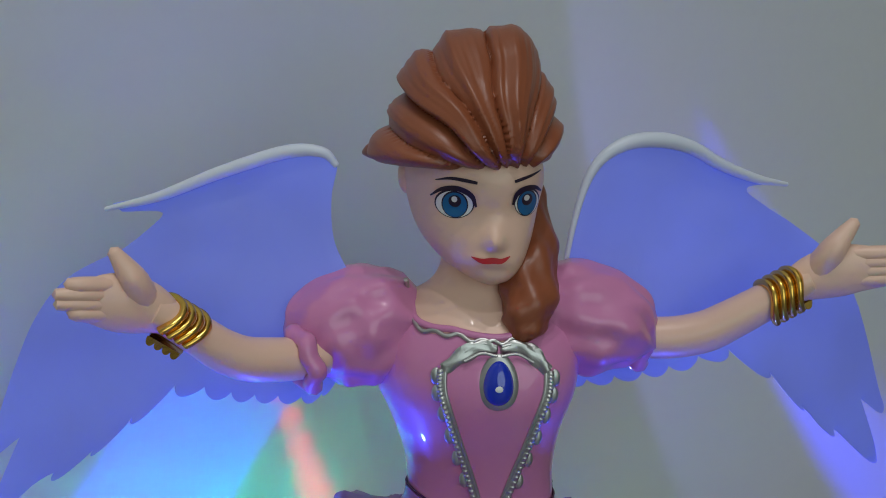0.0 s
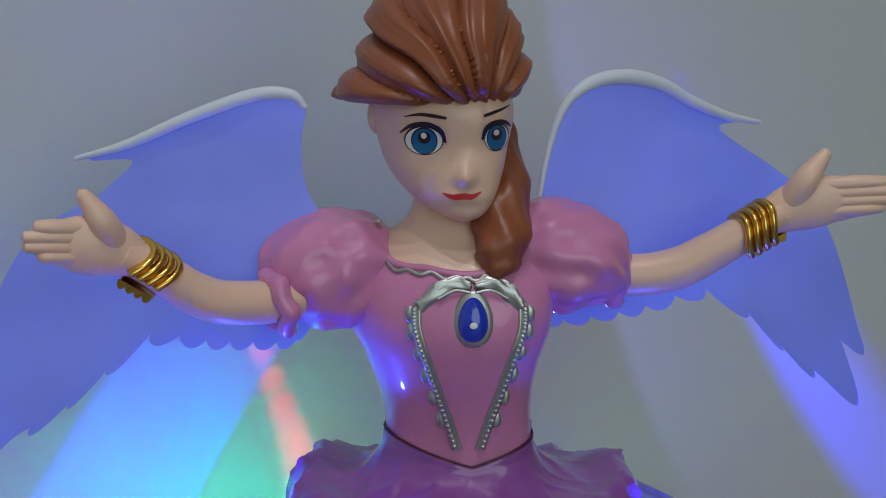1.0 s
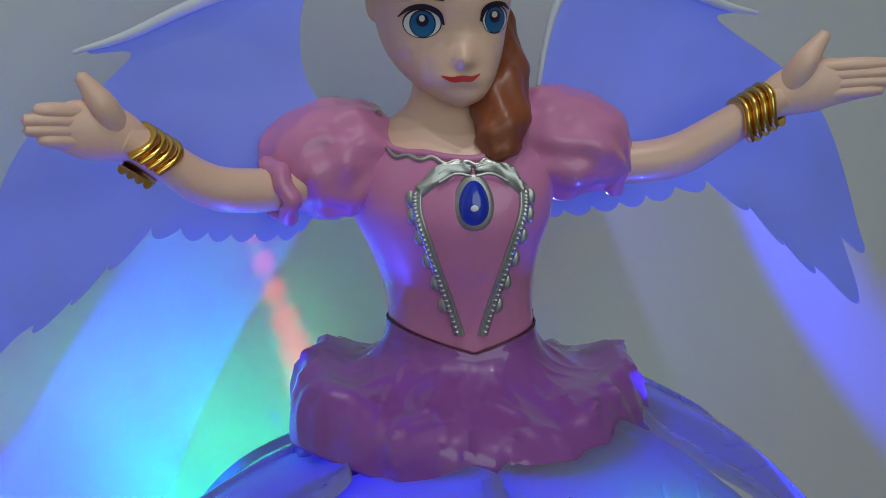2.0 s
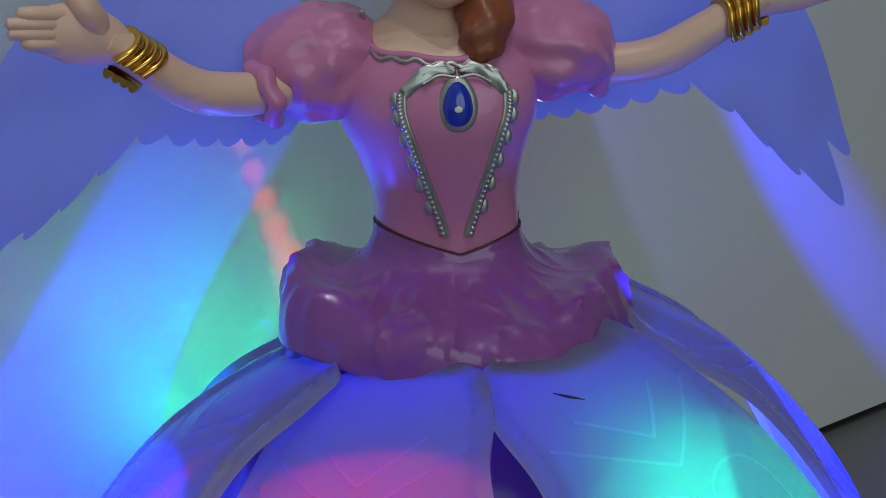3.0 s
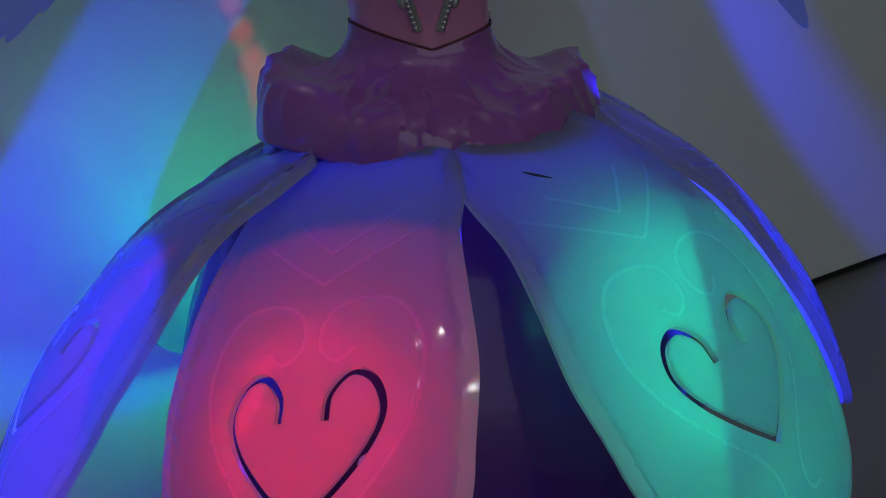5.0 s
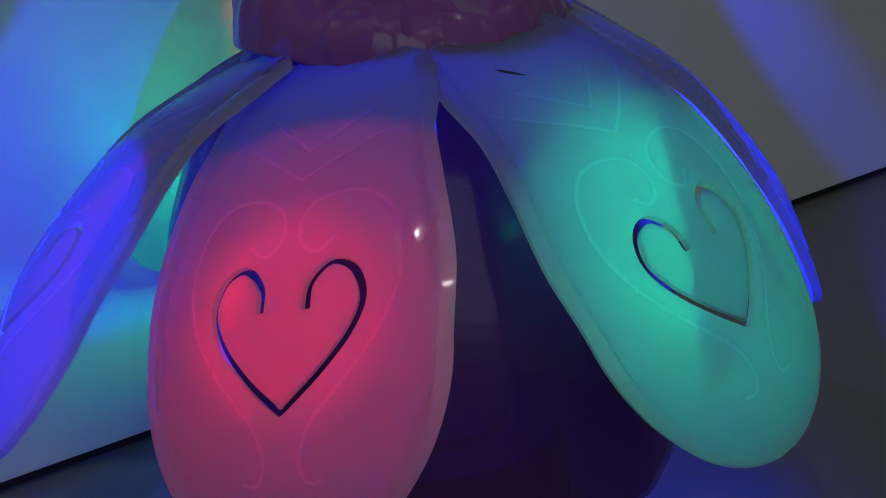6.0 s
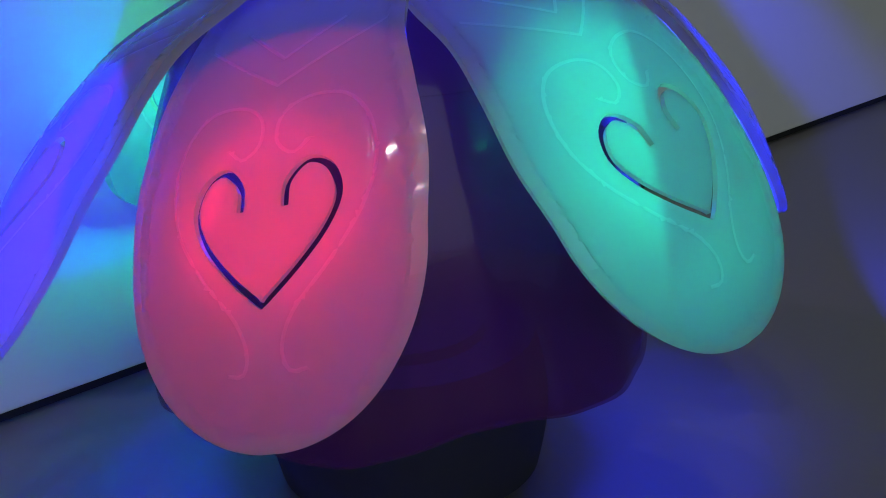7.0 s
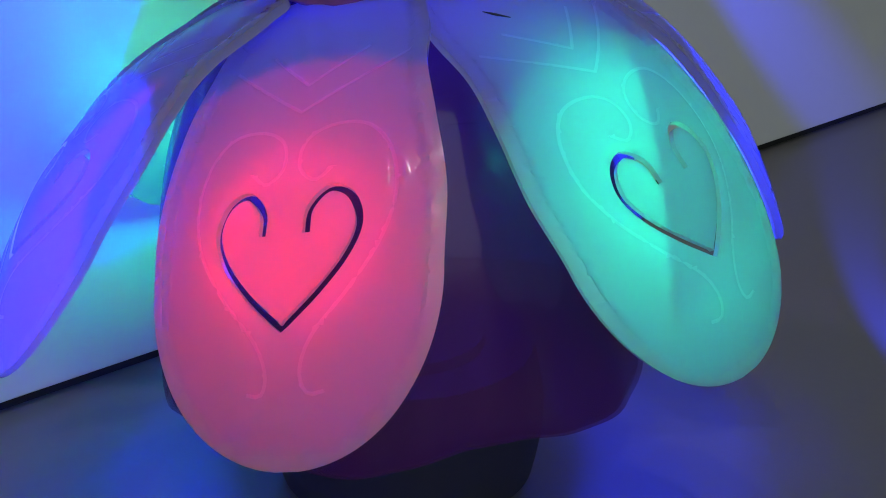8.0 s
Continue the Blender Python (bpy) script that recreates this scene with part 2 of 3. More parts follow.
def sweep(bm, points, radii, mat=0, seg=16, steps=24, up=(0, 0, 1), wave=None, cap=True):
    """A round limb along a line; radii are numbers or (across, along up) pairs."""
    path = spline(points, steps)
    rr = [(float(i), *(r if isinstance(r, tuple) else (r, r))) for i, r in enumerate(radii)]
    rings = []
    for k, p in enumerate(path):
        d = (path[min(k + 1, steps)] - path[max(k - 1, 0)]).normalized()
        side = d.cross(Vector(up)).normalized()
        top = side.cross(d).normalized()
        a, b = table(rr, (len(rr) - 1) * k / steps)
        ring = []
        for i in range(seg):
            t = math.tau * i / seg
            w = wave(k / steps, t) if wave else 1.0
            ring.append(bm.verts.new(p + side * (a * w * math.cos(t)) + top * (b * w * math.sin(t))))
        rings.append(ring)
    faces = [bm.faces.new((p[i - 1], p[i], q[i], q[i - 1])) for p, q in zip(rings, rings[1:]) for i in range(seg)]
    if cap:
        for ring, c, s in ((rings[0], path[0], -1), (rings[-1], path[-1], 1)):
            v = bm.verts.new(c + (path[-1] - path[-2] if s > 0 else path[0] - path[1]).normalized() * min(rr[-1 if s > 0 else 0][1:]) * 0.6)
            faces += [bm.faces.new((ring[i - 1], ring[i], v)) for i in range(seg)]
    for f in faces:
        f.material_index = mat
    return faces


def ball(bm, c, r, mat=0, seg=20):
    loft(bm, lambda a, v: (c[0] + r[0] * math.sin(math.pi * (0.01 + 0.98 * v)) * math.cos(a), c[1] + r[1] * math.sin(math.pi * (0.01 + 0.98 * v)) * math.sin(a), c[2] - r[2] * math.cos(math.pi * (0.01 + 0.98 * v))), seg, seg // 2 + 2, mat)


def box(bm, lo, hi, mat=0, bevel=0.0):
    r = bmesh.ops.create_cube(bm, size=1)
    for v in r["verts"]:
        v.co = Vector([lo[i] + (v.co[i] + 0.5) * (hi[i] - lo[i]) for i in range(3)])
    for f in {f for v in r["verts"] for f in v.link_faces}:
        f.material_index = mat
    if bevel:
        bmesh.ops.bevel(bm, geom=list({e for v in r["verts"] for e in v.link_edges}), offset=bevel, segments=2, affect="EDGES")


# ------------------------------------------------------------------ the setting
WALL_TURN, WALL_AWAY = math.degrees(0.6612), 0.1089
TO_ROOM = Matrix.Rotation(radians(WALL_TURN), 4, "Z")


def structure(name, lo, hi, mat, label, bevel=0.0):
    """A slab in the room's own directions, which lie askew to the toy."""
    bm = bmesh.new()
    box(bm, lo, hi, 0, bevel)
    ob = finish(bm, name, [mat], None, False, 1.0)
    ob.matrix_world = TO_ROOM
    return tagged(ob, label, "", "", "structure")


structure("floor", (-3.7, -3.0, -0.05), (2.6, WALL_AWAY + 0.12, 0.0), M_FLOOR, "smooth dull grey floor with faint coloured light")
structure("wall_back", (-3.7, WALL_AWAY, 0.0042), (2.6, WALL_AWAY + 0.1, 2.4), M_WALL, "plain pale grey painted wall board behind the toy", 0.0008)
# a near-black strip fills the gap, its colour standing in for the shade
structure("gap_strip", (-3.7, WALL_AWAY + 0.004, 0.0), (2.6, WALL_AWAY + 0.09, 0.0042), M_GAP, "black strip for the shade in the gap under the wall board")
structure("wall_front", (-3.7, -3.1, 0.0), (2.6, -3.0, 2.4), M_ROOM, "plain pale room wall")
structure("wall_left", (-3.8, -3.1, 0.0), (-3.7, WALL_AWAY + 0.1, 2.4), M_ROOM, "plain pale room wall")
structure("wall_right", (2.6, -3.1, 0.0), (2.7, WALL_AWAY + 0.1, 2.4), M_ROOM, "plain pale room wall")
structure("ceiling", (-3.8, -3.1, 2.4), (2.7, WALL_AWAY + 0.1, 2.45), M_ROOM, "plain pale ceiling")

# an unseen frame, added round the fill lamp in the wall behind the camera
fill_frame = tagged(new("fill_frame_1"), "plain white frame added unseen round the soft fill lamp", "", "", "structure")
fill_frame.matrix_world = TO_ROOM @ Matrix.Translation((-1.6, -3.0, 1.35))
for name, lo, hi in (("fill_frame_sill", (-1900, 0, -1300), (1900, 60, -1250)), ("fill_frame_bar", (-1900, 0, 940), (1900, 40, 1000)), ("fill_frame_bar", (-1900, 0, -1250), (-1840, 40, 940)), ("fill_frame_bar", (1840, 0, -1250), (1900, 40, 940))):
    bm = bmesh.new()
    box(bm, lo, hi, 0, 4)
    part(name, bm, M_ROOM, fill_frame, smooth=False)

for x, y in LAMPS:
    lamp = tagged(new("ceiling_lamp"), "small round white ceiling lamp, lit", "lamp", "ceiling lamps")
    lamp.location = (x, y, 2.4)
    bm = bmesh.new()
    loft(bm, lambda a, v: (math.cos(a) * (92 + 6 * v), math.sin(a) * (92 + 6 * v), -22 + 22 * v), 32, 3)
    part("housing", bm, M_ROOM, lamp)


# ------------------------------------------------------------------ the toy's lit base
base = tagged(new("toy_base"), "light-up toy base with frosted white petals lit red, green and blue", "toy")
base.location = (BASE_X * MM, 0, 0)

def strand(points, step):
    """Evenly spaced places on a smooth flat line."""
    pts = spline([(x, y, 0) for x, y in points], 12 * len(points))
    res, left = [pts[0].xy], 0.0
    for a, b in zip(pts, pts[1:]):
        left += (b - a).length
        if left >= step:
            res.append(b.xy)
            left = 0.0
    return res


def stroke_sides(line, half):
    sides = ([], [])
    for k, p in enumerate(line):
        d = (line[min(k + 1, len(line) - 1)] - line[max(k - 1, 0)]).normalized()
        n = Vector((-d.y, d.x))
        sides[0].append(p + n * half)
        sides[1].append(p - n * half)
    return sides


def nearest(p, lines):
    best = 9e9
    for line in lines:
        for a, b in zip(line, line[1:]):
            ab = b - a
            t = min(1, max(0, (p - a).dot(ab) / max(1e-12, ab.length_squared)))
            best = min(best, (p - a - ab * t).length_squared)
    return math.sqrt(best)


def petal_mesh():
    outline = [Vector((half_width(s), s)) for s in np.concatenate([np.linspace(6, 108, 52), LONG - np.linspace(10.5 ** 0.5, 0.3, 22) ** 2])]
    outline = outline + [Vector((-p.x, p.y)) for p in outline[::-1]]
    right = strand(HEART_HALF, 0.9)
    heart = [Vector((HEART_X - p.x, p.y)) for p in right[:-1]] + [Vector((HEART_X + p.x, p.y)) for p in right[::-1]]
    slit_a, slit_b = stroke_sides(heart, 0.8)
    slit = slit_a + slit_b[::-1]
    lines = []
    for side in (-1, 1):
        lines.append(strand([(HEART_X + side * x, y) for x, y in SCROLL], 1.1))
    for top, spread, low in ((30, 21, 44), (26, 11.5, 36.5)):
        lines.append([Vector((HEART_X - spread * (1 - k / 20), top + (low - top) * k / 20)) for k in range(21)] + [Vector((HEART_X + spread * k / 20, low + (top - low) * k / 20)) for k in range(1, 21)])
    verts, edges = [], []

    def ring(pts):
        n0 = len(verts)
        verts.extend(pts)
        edges.extend((n0 + k, n0 + (k + 1) % len(pts)) for k in range(len(pts)))

    ring(outline)
    ring(slit)
    for inset in (3.2, 4.0):
        for p in outline[2:-2]:
            q = Vector((p.x * (1 - inset / max(10, abs(p.x))), p.y - (inset if p.y > 117 else inset * max(0, (p.y - 95) / 22) * 0.75)))
            verts.append(q)
    for line in lines:
        for half in (0, 0.4, 1.0):
            a, b = stroke_sides(line, half)
            verts.extend(a if half == 0 else a + b)
    for j in range(1, 54):
        s = j * 2.25
        for i in range(-16, 17):
            w = (i + 0.5 * (j % 2)) * 2.25
            if abs(w) < half_width(s) - 1.2 and 7 < s < LONG - 1.5:
                verts.append(Vector((w, s)))
    co, _, faces, *_ = geometry.delaunay_2d_cdt([Vector(v) for v in verts], edges, [], 0, 0.02)

    def inside(p, poly):
        c = False
        for a, b in zip(poly, poly[1:] + poly[:1]):
            if (a.y > p.y) != (b.y > p.y) and p.x < (b.x - a.x) * (p.y - a.y) / (b.y - a.y) + a.x:
                c = not c
        return c

    def edge_gap(p):
        return min(half_width(min(p.y, LONG)) - abs(p.x), (LONG - p.y) * 1.1)

    keep, grooves = [], []
    for f in faces:
        c = sum((co[i] for i in f), Vector((0, 0))) / len(f)
        if not inside(c, outline) or (60 < c.y < 93 and inside(c, slit)):
            continue
        keep.append(f)
        grooves.append(1 if nearest(c, lines) < 0.4 else 2 if edge_gap(c) < 3.4 and c.y > 40 else 0)
    bm = bmesh.new()
    used = sorted({i for f in keep for i in f})
    front, back = {}, {}
    for i in used:
        p = co[i]
        g = edge_gap(p)
        lift = 0.65 + (1.0 * min(1, max(0, (4.0 - g) / 0.8)) if p.y > 4 else 0)
        d = nearest(p, lines)
        lift -= 0.22 * max(0, 1 - d / 0.9)
        front[i] = bm.verts.new(petal_point(p.x, p.y, lift))
        back[i] = bm.verts.new(petal_point(p.x, p.y, -0.65))
    count = {}
    for f, g in zip(keep, grooves):
        a = bm.faces.new([front[i] for i in f])
        b = bm.faces.new([back[i] for i in reversed(f)])
        a.material_index = b.material_index = g
        for u, v in zip(f, list(f[1:]) + [f[0]]):
            count[frozenset((u, v))] = count.get(frozenset((u, v)), 0) + 1
    for e, n in count.items():
        if n == 1:
            u, v = tuple(e)
            bm.faces.new((front[u], front[v], back[v], back[u]))
    return bm


first = part("petal", petal_mesh(), [M_PETAL, M_GROOVE, M_RIM], base, "frosted white plastic petal with a cut-out heart")
petals = []
for k, (*numbers, _, _) in enumerate(PETALS):
    ob = first if k == 0 else tagged(new("petal", first.data), first["label"])
    ob.parent = base
    petals.append(ob)
    ob.matrix_local = petal_pose(*numbers)

bm = bmesh.new()
sweep(bm, [petal_point(-8.6, 18.4, 0.75), petal_point(-6.8, 20.4, 0.8), petal_point(-4.4, 22.6, 0.75)], [0.1, 0.3, 0.1], 0, 8, 10)
slot = part("slot", bm, M_DARK, base, "short dark slot in the petal")
slot.parent = petals[1]

SHELL = [(38, 70), (42, 70.5), (56, 69), (78, 66), (100, 60.5), (120, 53.5), (121, 53.2), (128, 49), (142, 37), (150, 27), (153, 20)]


def shell_part(lo, hi, grow):
    def place(a, v):
        z = lo + (hi - lo) * v
        r = table(SHELL, z)[0] + grow - 3.5 * max(0, 1 - (z - 38) / 60)
        az = math.atan2(math.cos(a), math.sin(a))
        low = max(0, 1 - (z - 38) / 45)
        r += 2.4 * low * math.cos(6 * (a + radians(107.5))) + 0.35 * math.cos(24 * a)
        return (r * math.cos(a) + 2.5 * low, r * math.sin(a), z + 1.2 * low + 5.0 * low * math.cos(a) - 1.3 * low * math.cos(6 * (a + radians(107.5))))
    return place


bm = bmesh.new()
loft(bm, shell_part(38, 120, 0.0), 144, 40, 0, False, False)
loft(bm, shell_part(38, 120, -1.4), 144, 40, 0, False, False)
part("lower_shell", bm, M_SHELL, base, "glossy dark violet see-through shell with a wavy rim")
bm = bmesh.new()
loft(bm, shell_part(119.4, 153, 0.5), 144, 20, 0, False, True)
loft(bm, shell_part(120.2, 151, -0.9), 144, 20, 0, False, True)
part("upper_dome", bm, M_SHELL, base, "glossy dark violet see-through dome")
bm = bmesh.new()
loft(bm, lambda a, v: ((22 - 8 * v) * math.cos(a), (22 - 8 * v) * math.sin(a), 138 + 22 * v), 48, 6)
part("hub", bm, M_DARK, base, "black plastic hub")
bm = bmesh.new()
loft(bm, lambda a, v: ((22 + 2 * math.sin(v * math.pi)) * math.cos(a), (22 + 2 * math.sin(v * math.pi)) * math.sin(a), 4 + 40 * v), 64, 8)
loft(bm, lambda a, v: ((36 + 3 * math.sin(v * math.pi)) * math.cos(a), (36 + 3 * math.sin(v * math.pi)) * math.sin(a), 3 + 38 * v), 64, 8)
part("underbody", bm, M_RUBBER, base, "matt black plastic underbody")
for az in (20, 140, 260):
    bm = bmesh.new()
    c = out(az, 15, 7) / MM - Vector((BASE_X, 0, 0))
    t = Vector((math.cos(radians(az)), math.sin(radians(az)), 0))
    sweep(bm, [c - t * 4, c - t * 1.5, c + t * 1.5, c + t * 4], [6.2, 7, 7, 6.2], 0, 24, 6)
    part("wheel", bm, M_RUBBER, base, "small black rubber wheel")
for *numbers, _, _ in PETALS[:3]:
    bm = bmesh.new()
    c = petal_spot(1, 72, -29, numbers) / MM - Vector((BASE_X, 0, 0))
    ball(bm, c, (2.4, 2.4, 2.4), 0, 12)
    part("led", bm, M_LED, base)
bm = bmesh.new()
loft(bm, lambda a, v: (5 * math.cos(a), 5 * math.sin(a), 44 + 94 * v), 24, 4)
part("lamp_post", bm, M_DARK, base, "black plastic lamp post inside the base")


# ------------------------------------------------------------------ the doll: one mesh
SKIN, HAIR, PINK, PURPLE, SEAM, SILVER, GOLD, GEM, WHITE, BLACK, IRIS, LIP = range(12)
DOLL_MATERIALS = [M_SKIN, M_HAIR, M_PINK, M_PURPLE, M_SEAM, M_SILVER, M_GOLD, M_GEM, M_WHITE, M_BLACK, M_IRIS, M_LIP]
doll = bmesh.new()

# body: z, centre x, half width, front y, back y, shift of the front to the doll's facing side
BODY = [(156, 0, 16.5, -15, 12, 2.5), (166, 0, 16.0, -15.5, 11.5, 2.8), (174, -0.6, 16.3, -17.5, 12, 3), (183, -1.5, 18.5, -20.5, 12.5, 3.5), (191, -2, 21.5, -22.3, 13, 4),
        (198, -2, 22, -21.2, 13, 4), (204, -2.2, 20.5, -17.5, 12, 3.5), (209, -2.4, 15.5, -13.2, 8, 2.5), (213, -2.6, 9.6, -11, 4, 1.5), (217, -2.4, 7.6, -10.2, 2, 1), (224, -2, 7.2, -10, 2, 1)]


def ring_point(rows, a, z, power=0.92):
    cx, hw, yf, yb, sh = table(rows, z)
    c, s = math.cos(a), math.sin(a)
    yc = (yf + yb) * 0.5
    x = cx + hw * math.copysign(abs(c) ** power, c) + sh * max(0, -s)
    y = yc + (yb - yf) * 0.5 * math.copysign(abs(s) ** power, s)
    return Vector((x, y, z))


NECK = [(-17.5, 216), (-16.6, 210), (-15.5, 206), (-12, 204.4), (-7, 204.2), (-2, 203.4), (3, 203.2), (8, 204.2), (12.5, 206.4), (14, 210), (14.6, 216)]


def body_mat(c):
    if c.y > 4:
        return PINK if c.z < 211 else SKIN
    if c.z > 216 or (-16 < c.x < 14 and c.z > 201 and c.z > table(NECK, c.x)[0]):
        return SKIN
    return PINK


loft(doll, lambda a, v: ring_point(BODY, a, 156 + 68 * v), 112, 96, body_mat, False, False)
tree_body = BVHTree.FromBMesh(doll)


def on_body(x, z, lift=0.3, tree=None):
    hit, n, *_ = (tree or tree_body).ray_cast(Vector((x, -80, z)), Vector((0, 1, 0)))
    if hit is None:
        return Vector((x, -8, z))
    return hit - Vector((0, lift, 0))


# scalloped silver edging round the neck
for a, b in ((-17.2, 0.5), (0.5, 14.6)):
    pts = []
    for k in range(25):
        x = a + (b - a) * k / 24
        z = table(NECK, x)[0] + 0.4 * math.sin(k * 0.9)
        pts.append(on_body(x, z, 0.35))
    sweep(doll, pts, [0.55] * 25, SILVER, 8, 72)
# a thin pink lip inside it
pts = [on_body(x, table(NECK, x)[0] + 0.9, 0.2) for x in np.linspace(-16.2, 13.6, 31)]
sweep(doll, pts, [0.8] * 31, PINK, 8, 60)


def puff(path, radii, seed):
    def wave(v, t):
        return 1 + 0.1 * noise.noise(Vector((math.cos(t) * 2.6, math.sin(t) * 2.6, v * 5 + seed))) + 0.05 * math.sin(9 * t + 3 * seed + 3 * noise.noise(Vector((math.cos(t) * 2, v * 2, seed)))) * v ** 1.5 + 0.03 * noise.noise(Vector((math.cos(t) * 2, math.sin(t) * 2, v * 4 + seed)))
    sweep(doll, path, radii, PINK, 72, 44, wave=wave)


puff([(-16, 0, 205), (-22, -2, 203.5), (-29, -4, 202), (-35.5, -6.5, 200), (-39.5, -8.5, 197.6)], [9, 12.4, 13, 11, 6.6], 0.4)
puff([(11, 1, 206.5), (17, 0, 205.8), (23.5, -1.4, 204.6), (30, -2.2, 202.8), (34.5, -2.6, 200.6)], [9, 12, 12.2, 10.6, 6.6], 1.9)


def cuff(c, d, r, seed):
    c, d = Vector(c), Vector(d).normalized()
    side = d.cross(Vector((0, 0, 1))).normalized()
    top = side.cross(d)
    ring = []
    for k in range(40):
        t = math.tau * k / 40
        w = r * (1 + 0.08 * math.sin(6 * t + seed))
        ring.append(c + side * w * math.cos(t) + top * w * math.sin(t) + d * (0.35 * math.sin(5 * t + seed * 2)))
    n0 = []
    for k in range(40):
        p, q = ring[k], ring[(k + 1) % 40]
        e = (q - ring[k - 1]).normalized()
        o = (p - c).normalized()
        n0.append([doll.verts.new(p + (o * math.cos(u) * 1.9 + d * math.sin(u) * 2.2)) for u in [math.tau * j / 8 for j in range(8)]])
    for k in range(40):
        for j in range(8):
            f = doll.faces.new((n0[k - 1][j - 1], n0[k - 1][j], n0[k][j], n0[k][j - 1]))
            f.material_index = PINK


def arm_point(x, z, fwd=0.0):
    """The arms reach forward as they go out; the doll is turned twelve degrees."""
    y = -4 - 0.3 * (abs(x) - 35) - fwd
    t = radians(12)
    return Vector((x * math.cos(t) - y * math.sin(t), x * math.sin(t) + y * math.cos(t), z))


cuff(arm_point(-40.5, 197.2), arm_point(-46, 196) - arm_point(-38, 198), 5.7, 0.3)
cuff(arm_point(35.5, 199.6), arm_point(42, 199) - arm_point(34, 200), 5.7, 1.3)
sweep(doll, [arm_point(*p) for p in ((-36, 198), (-41, 197.6), (-47, 197.9), (-53, 198.8), (-58, 201.2), (-63, 205), (-68, 208.6), (-72, 210.8))], [4.5, 4.6, 4.7, 4.7, 4.5, 4.2, 3.9, 3.6], SKIN, 24, 40)
sweep(doll, [arm_point(*p) for p in ((31, 200.4), (37, 199.8), (43, 200.2), (49, 201.8), (54, 204.6), (60, 208.4), (65.5, 212.2), (70, 214.6))], [4.5, 4.7, 4.7, 4.7, 4.5, 4.2, 3.9, 3.6], SKIN, 24, 40)


def palm(points, radii, fingers, thumb):
    sweep(doll, [arm_point(*p) for p in points], radii, SKIN, 24, 20)
    for line, r in fingers:
        sweep(doll, [arm_point(*p) for p in line], [r, r * 1.02, r * 0.95, r * 0.7], SKIN, 14, 16)
    sweep(doll, [arm_point(*p) for p in thumb], [3.2, 3.0, 2.2, 1.3], SKIN, 16, 18)


palm([(-69, 209.4), (-73, 211.4), (-77.5, 212.8), (-81.5, 213.6), (-86, 213.9)], [(3.0, 3.8), (3.2, 5.4), (3.0, 6.0), (2.3, 5.4), (1.2, 3.6)],
     [([(-79, z0, 0.2), (-83, z0 + 0.4, 0.6), (-86, z0 + 0.7, 0.6), (tip, z0 + 0.9, 0)], 1.7) for z0, tip in ((216.6, -88.0), (214.7, -90.2), (212.8, -90.0), (210.9, -87.6))],
     [(-72.4, 210.5, -1.5), (-75, 217, 1.8), (-77.2, 220.6, 1.4), (-79.3, 223.6, 0.6)])
palm([(66.5, 212.9), (71, 215.2), (76, 216.8), (80.5, 217.6), (88, 218)], [(3.0, 3.8), (3.2, 5.2), (3.0, 5.8), (2.3, 5.2), (1.2, 3.6)],
     [([(78, z0, 0.2), (82.5, z0 + 0.5, 0.6), (86.5, z0 + 0.8, 0.6), (tip, z0 + 1.0, 0)], 1.7) for z0, tip in ((220.6, 91), (218.7, 93.4), (216.8, 93), (214.9, 90.4))],
     [(70, 213.6, -1.5), (73, 221, 1.8), (75.6, 224.8, 1.4), (78.2, 228, 0.6)])


def bracelet(at, along, r, gap, shift):
    """An open cuff of four slanting plates, wider than the wrist; gap: where the opening begins and ends, in degrees."""
    d = Vector(along).normalized()
    side = d.cross(Vector((0, 0, 1))).normalized()
    top = side.cross(d)
    at = Vector(at) + side * shift[0] + top * shift[1]
    n = 48
    turns = [radians(gap[1] + (360 - gap[1] + gap[0]) * i / n) for i in range(n + 1)]
    rows = []
    for k in range(33):
        x = k / 32 * 8.0 - 4.0
        plate = abs(math.sin(x / 8.0 * math.pi * 4)) ** 0.5
        rows.append([doll.verts.new(at + d * (x + 1.3 * math.sin(2 * t)) + (side * math.cos(t) + top * math.sin(t)) * (r - 0.1 + 1.15 * plate)) for t in turns])
    rows += [[doll.verts.new(at + d * (x + 1.3 * math.sin(2 * t)) + (side * math.cos(t) + top * math.sin(t)) * (r - 0.7)) for t in turns] for x in (4.0, -4.0)]
    for p, q in zip(rows, rows[1:] + rows[:1]):
        for i in range(n):
            doll.faces.new((p[i], p[i + 1], q[i + 1], q[i])).material_index = GOLD
    for i in (0, n):
        doll.faces.new([row[i] for row in rows]).material_index = GOLD


bracelet(arm_point(-66.6, 207.6), arm_point(-70, 210) - arm_point(-63, 205), 4.9, (205, 262), (0.5, -1.0))
bracelet(arm_point(64.6, 211.4), arm_point(68, 213.6) - arm_point(61, 209), 4.8, (262, 310), (0.3, -0.6))

# head
HEAD = [(214.6, 0.5, 1.5, -14.5, -10, 0.5), (216, 0.2, 4.4, -18, -6, 1.2), (219, -1.2, 8.0, -19.8, -1, 2.2), (224, -2.8, 11.4, -20, 6, 3), (230, -3.6, 13.4, -19.6, 10, 3.3),
        (238, -3.6, 14.6, -20.6, 11, 3.3), (246, -4, 12.6, -16.5, 11, 2), (254, -4, 9, -11, 6, 1)]
head = bmesh.new()


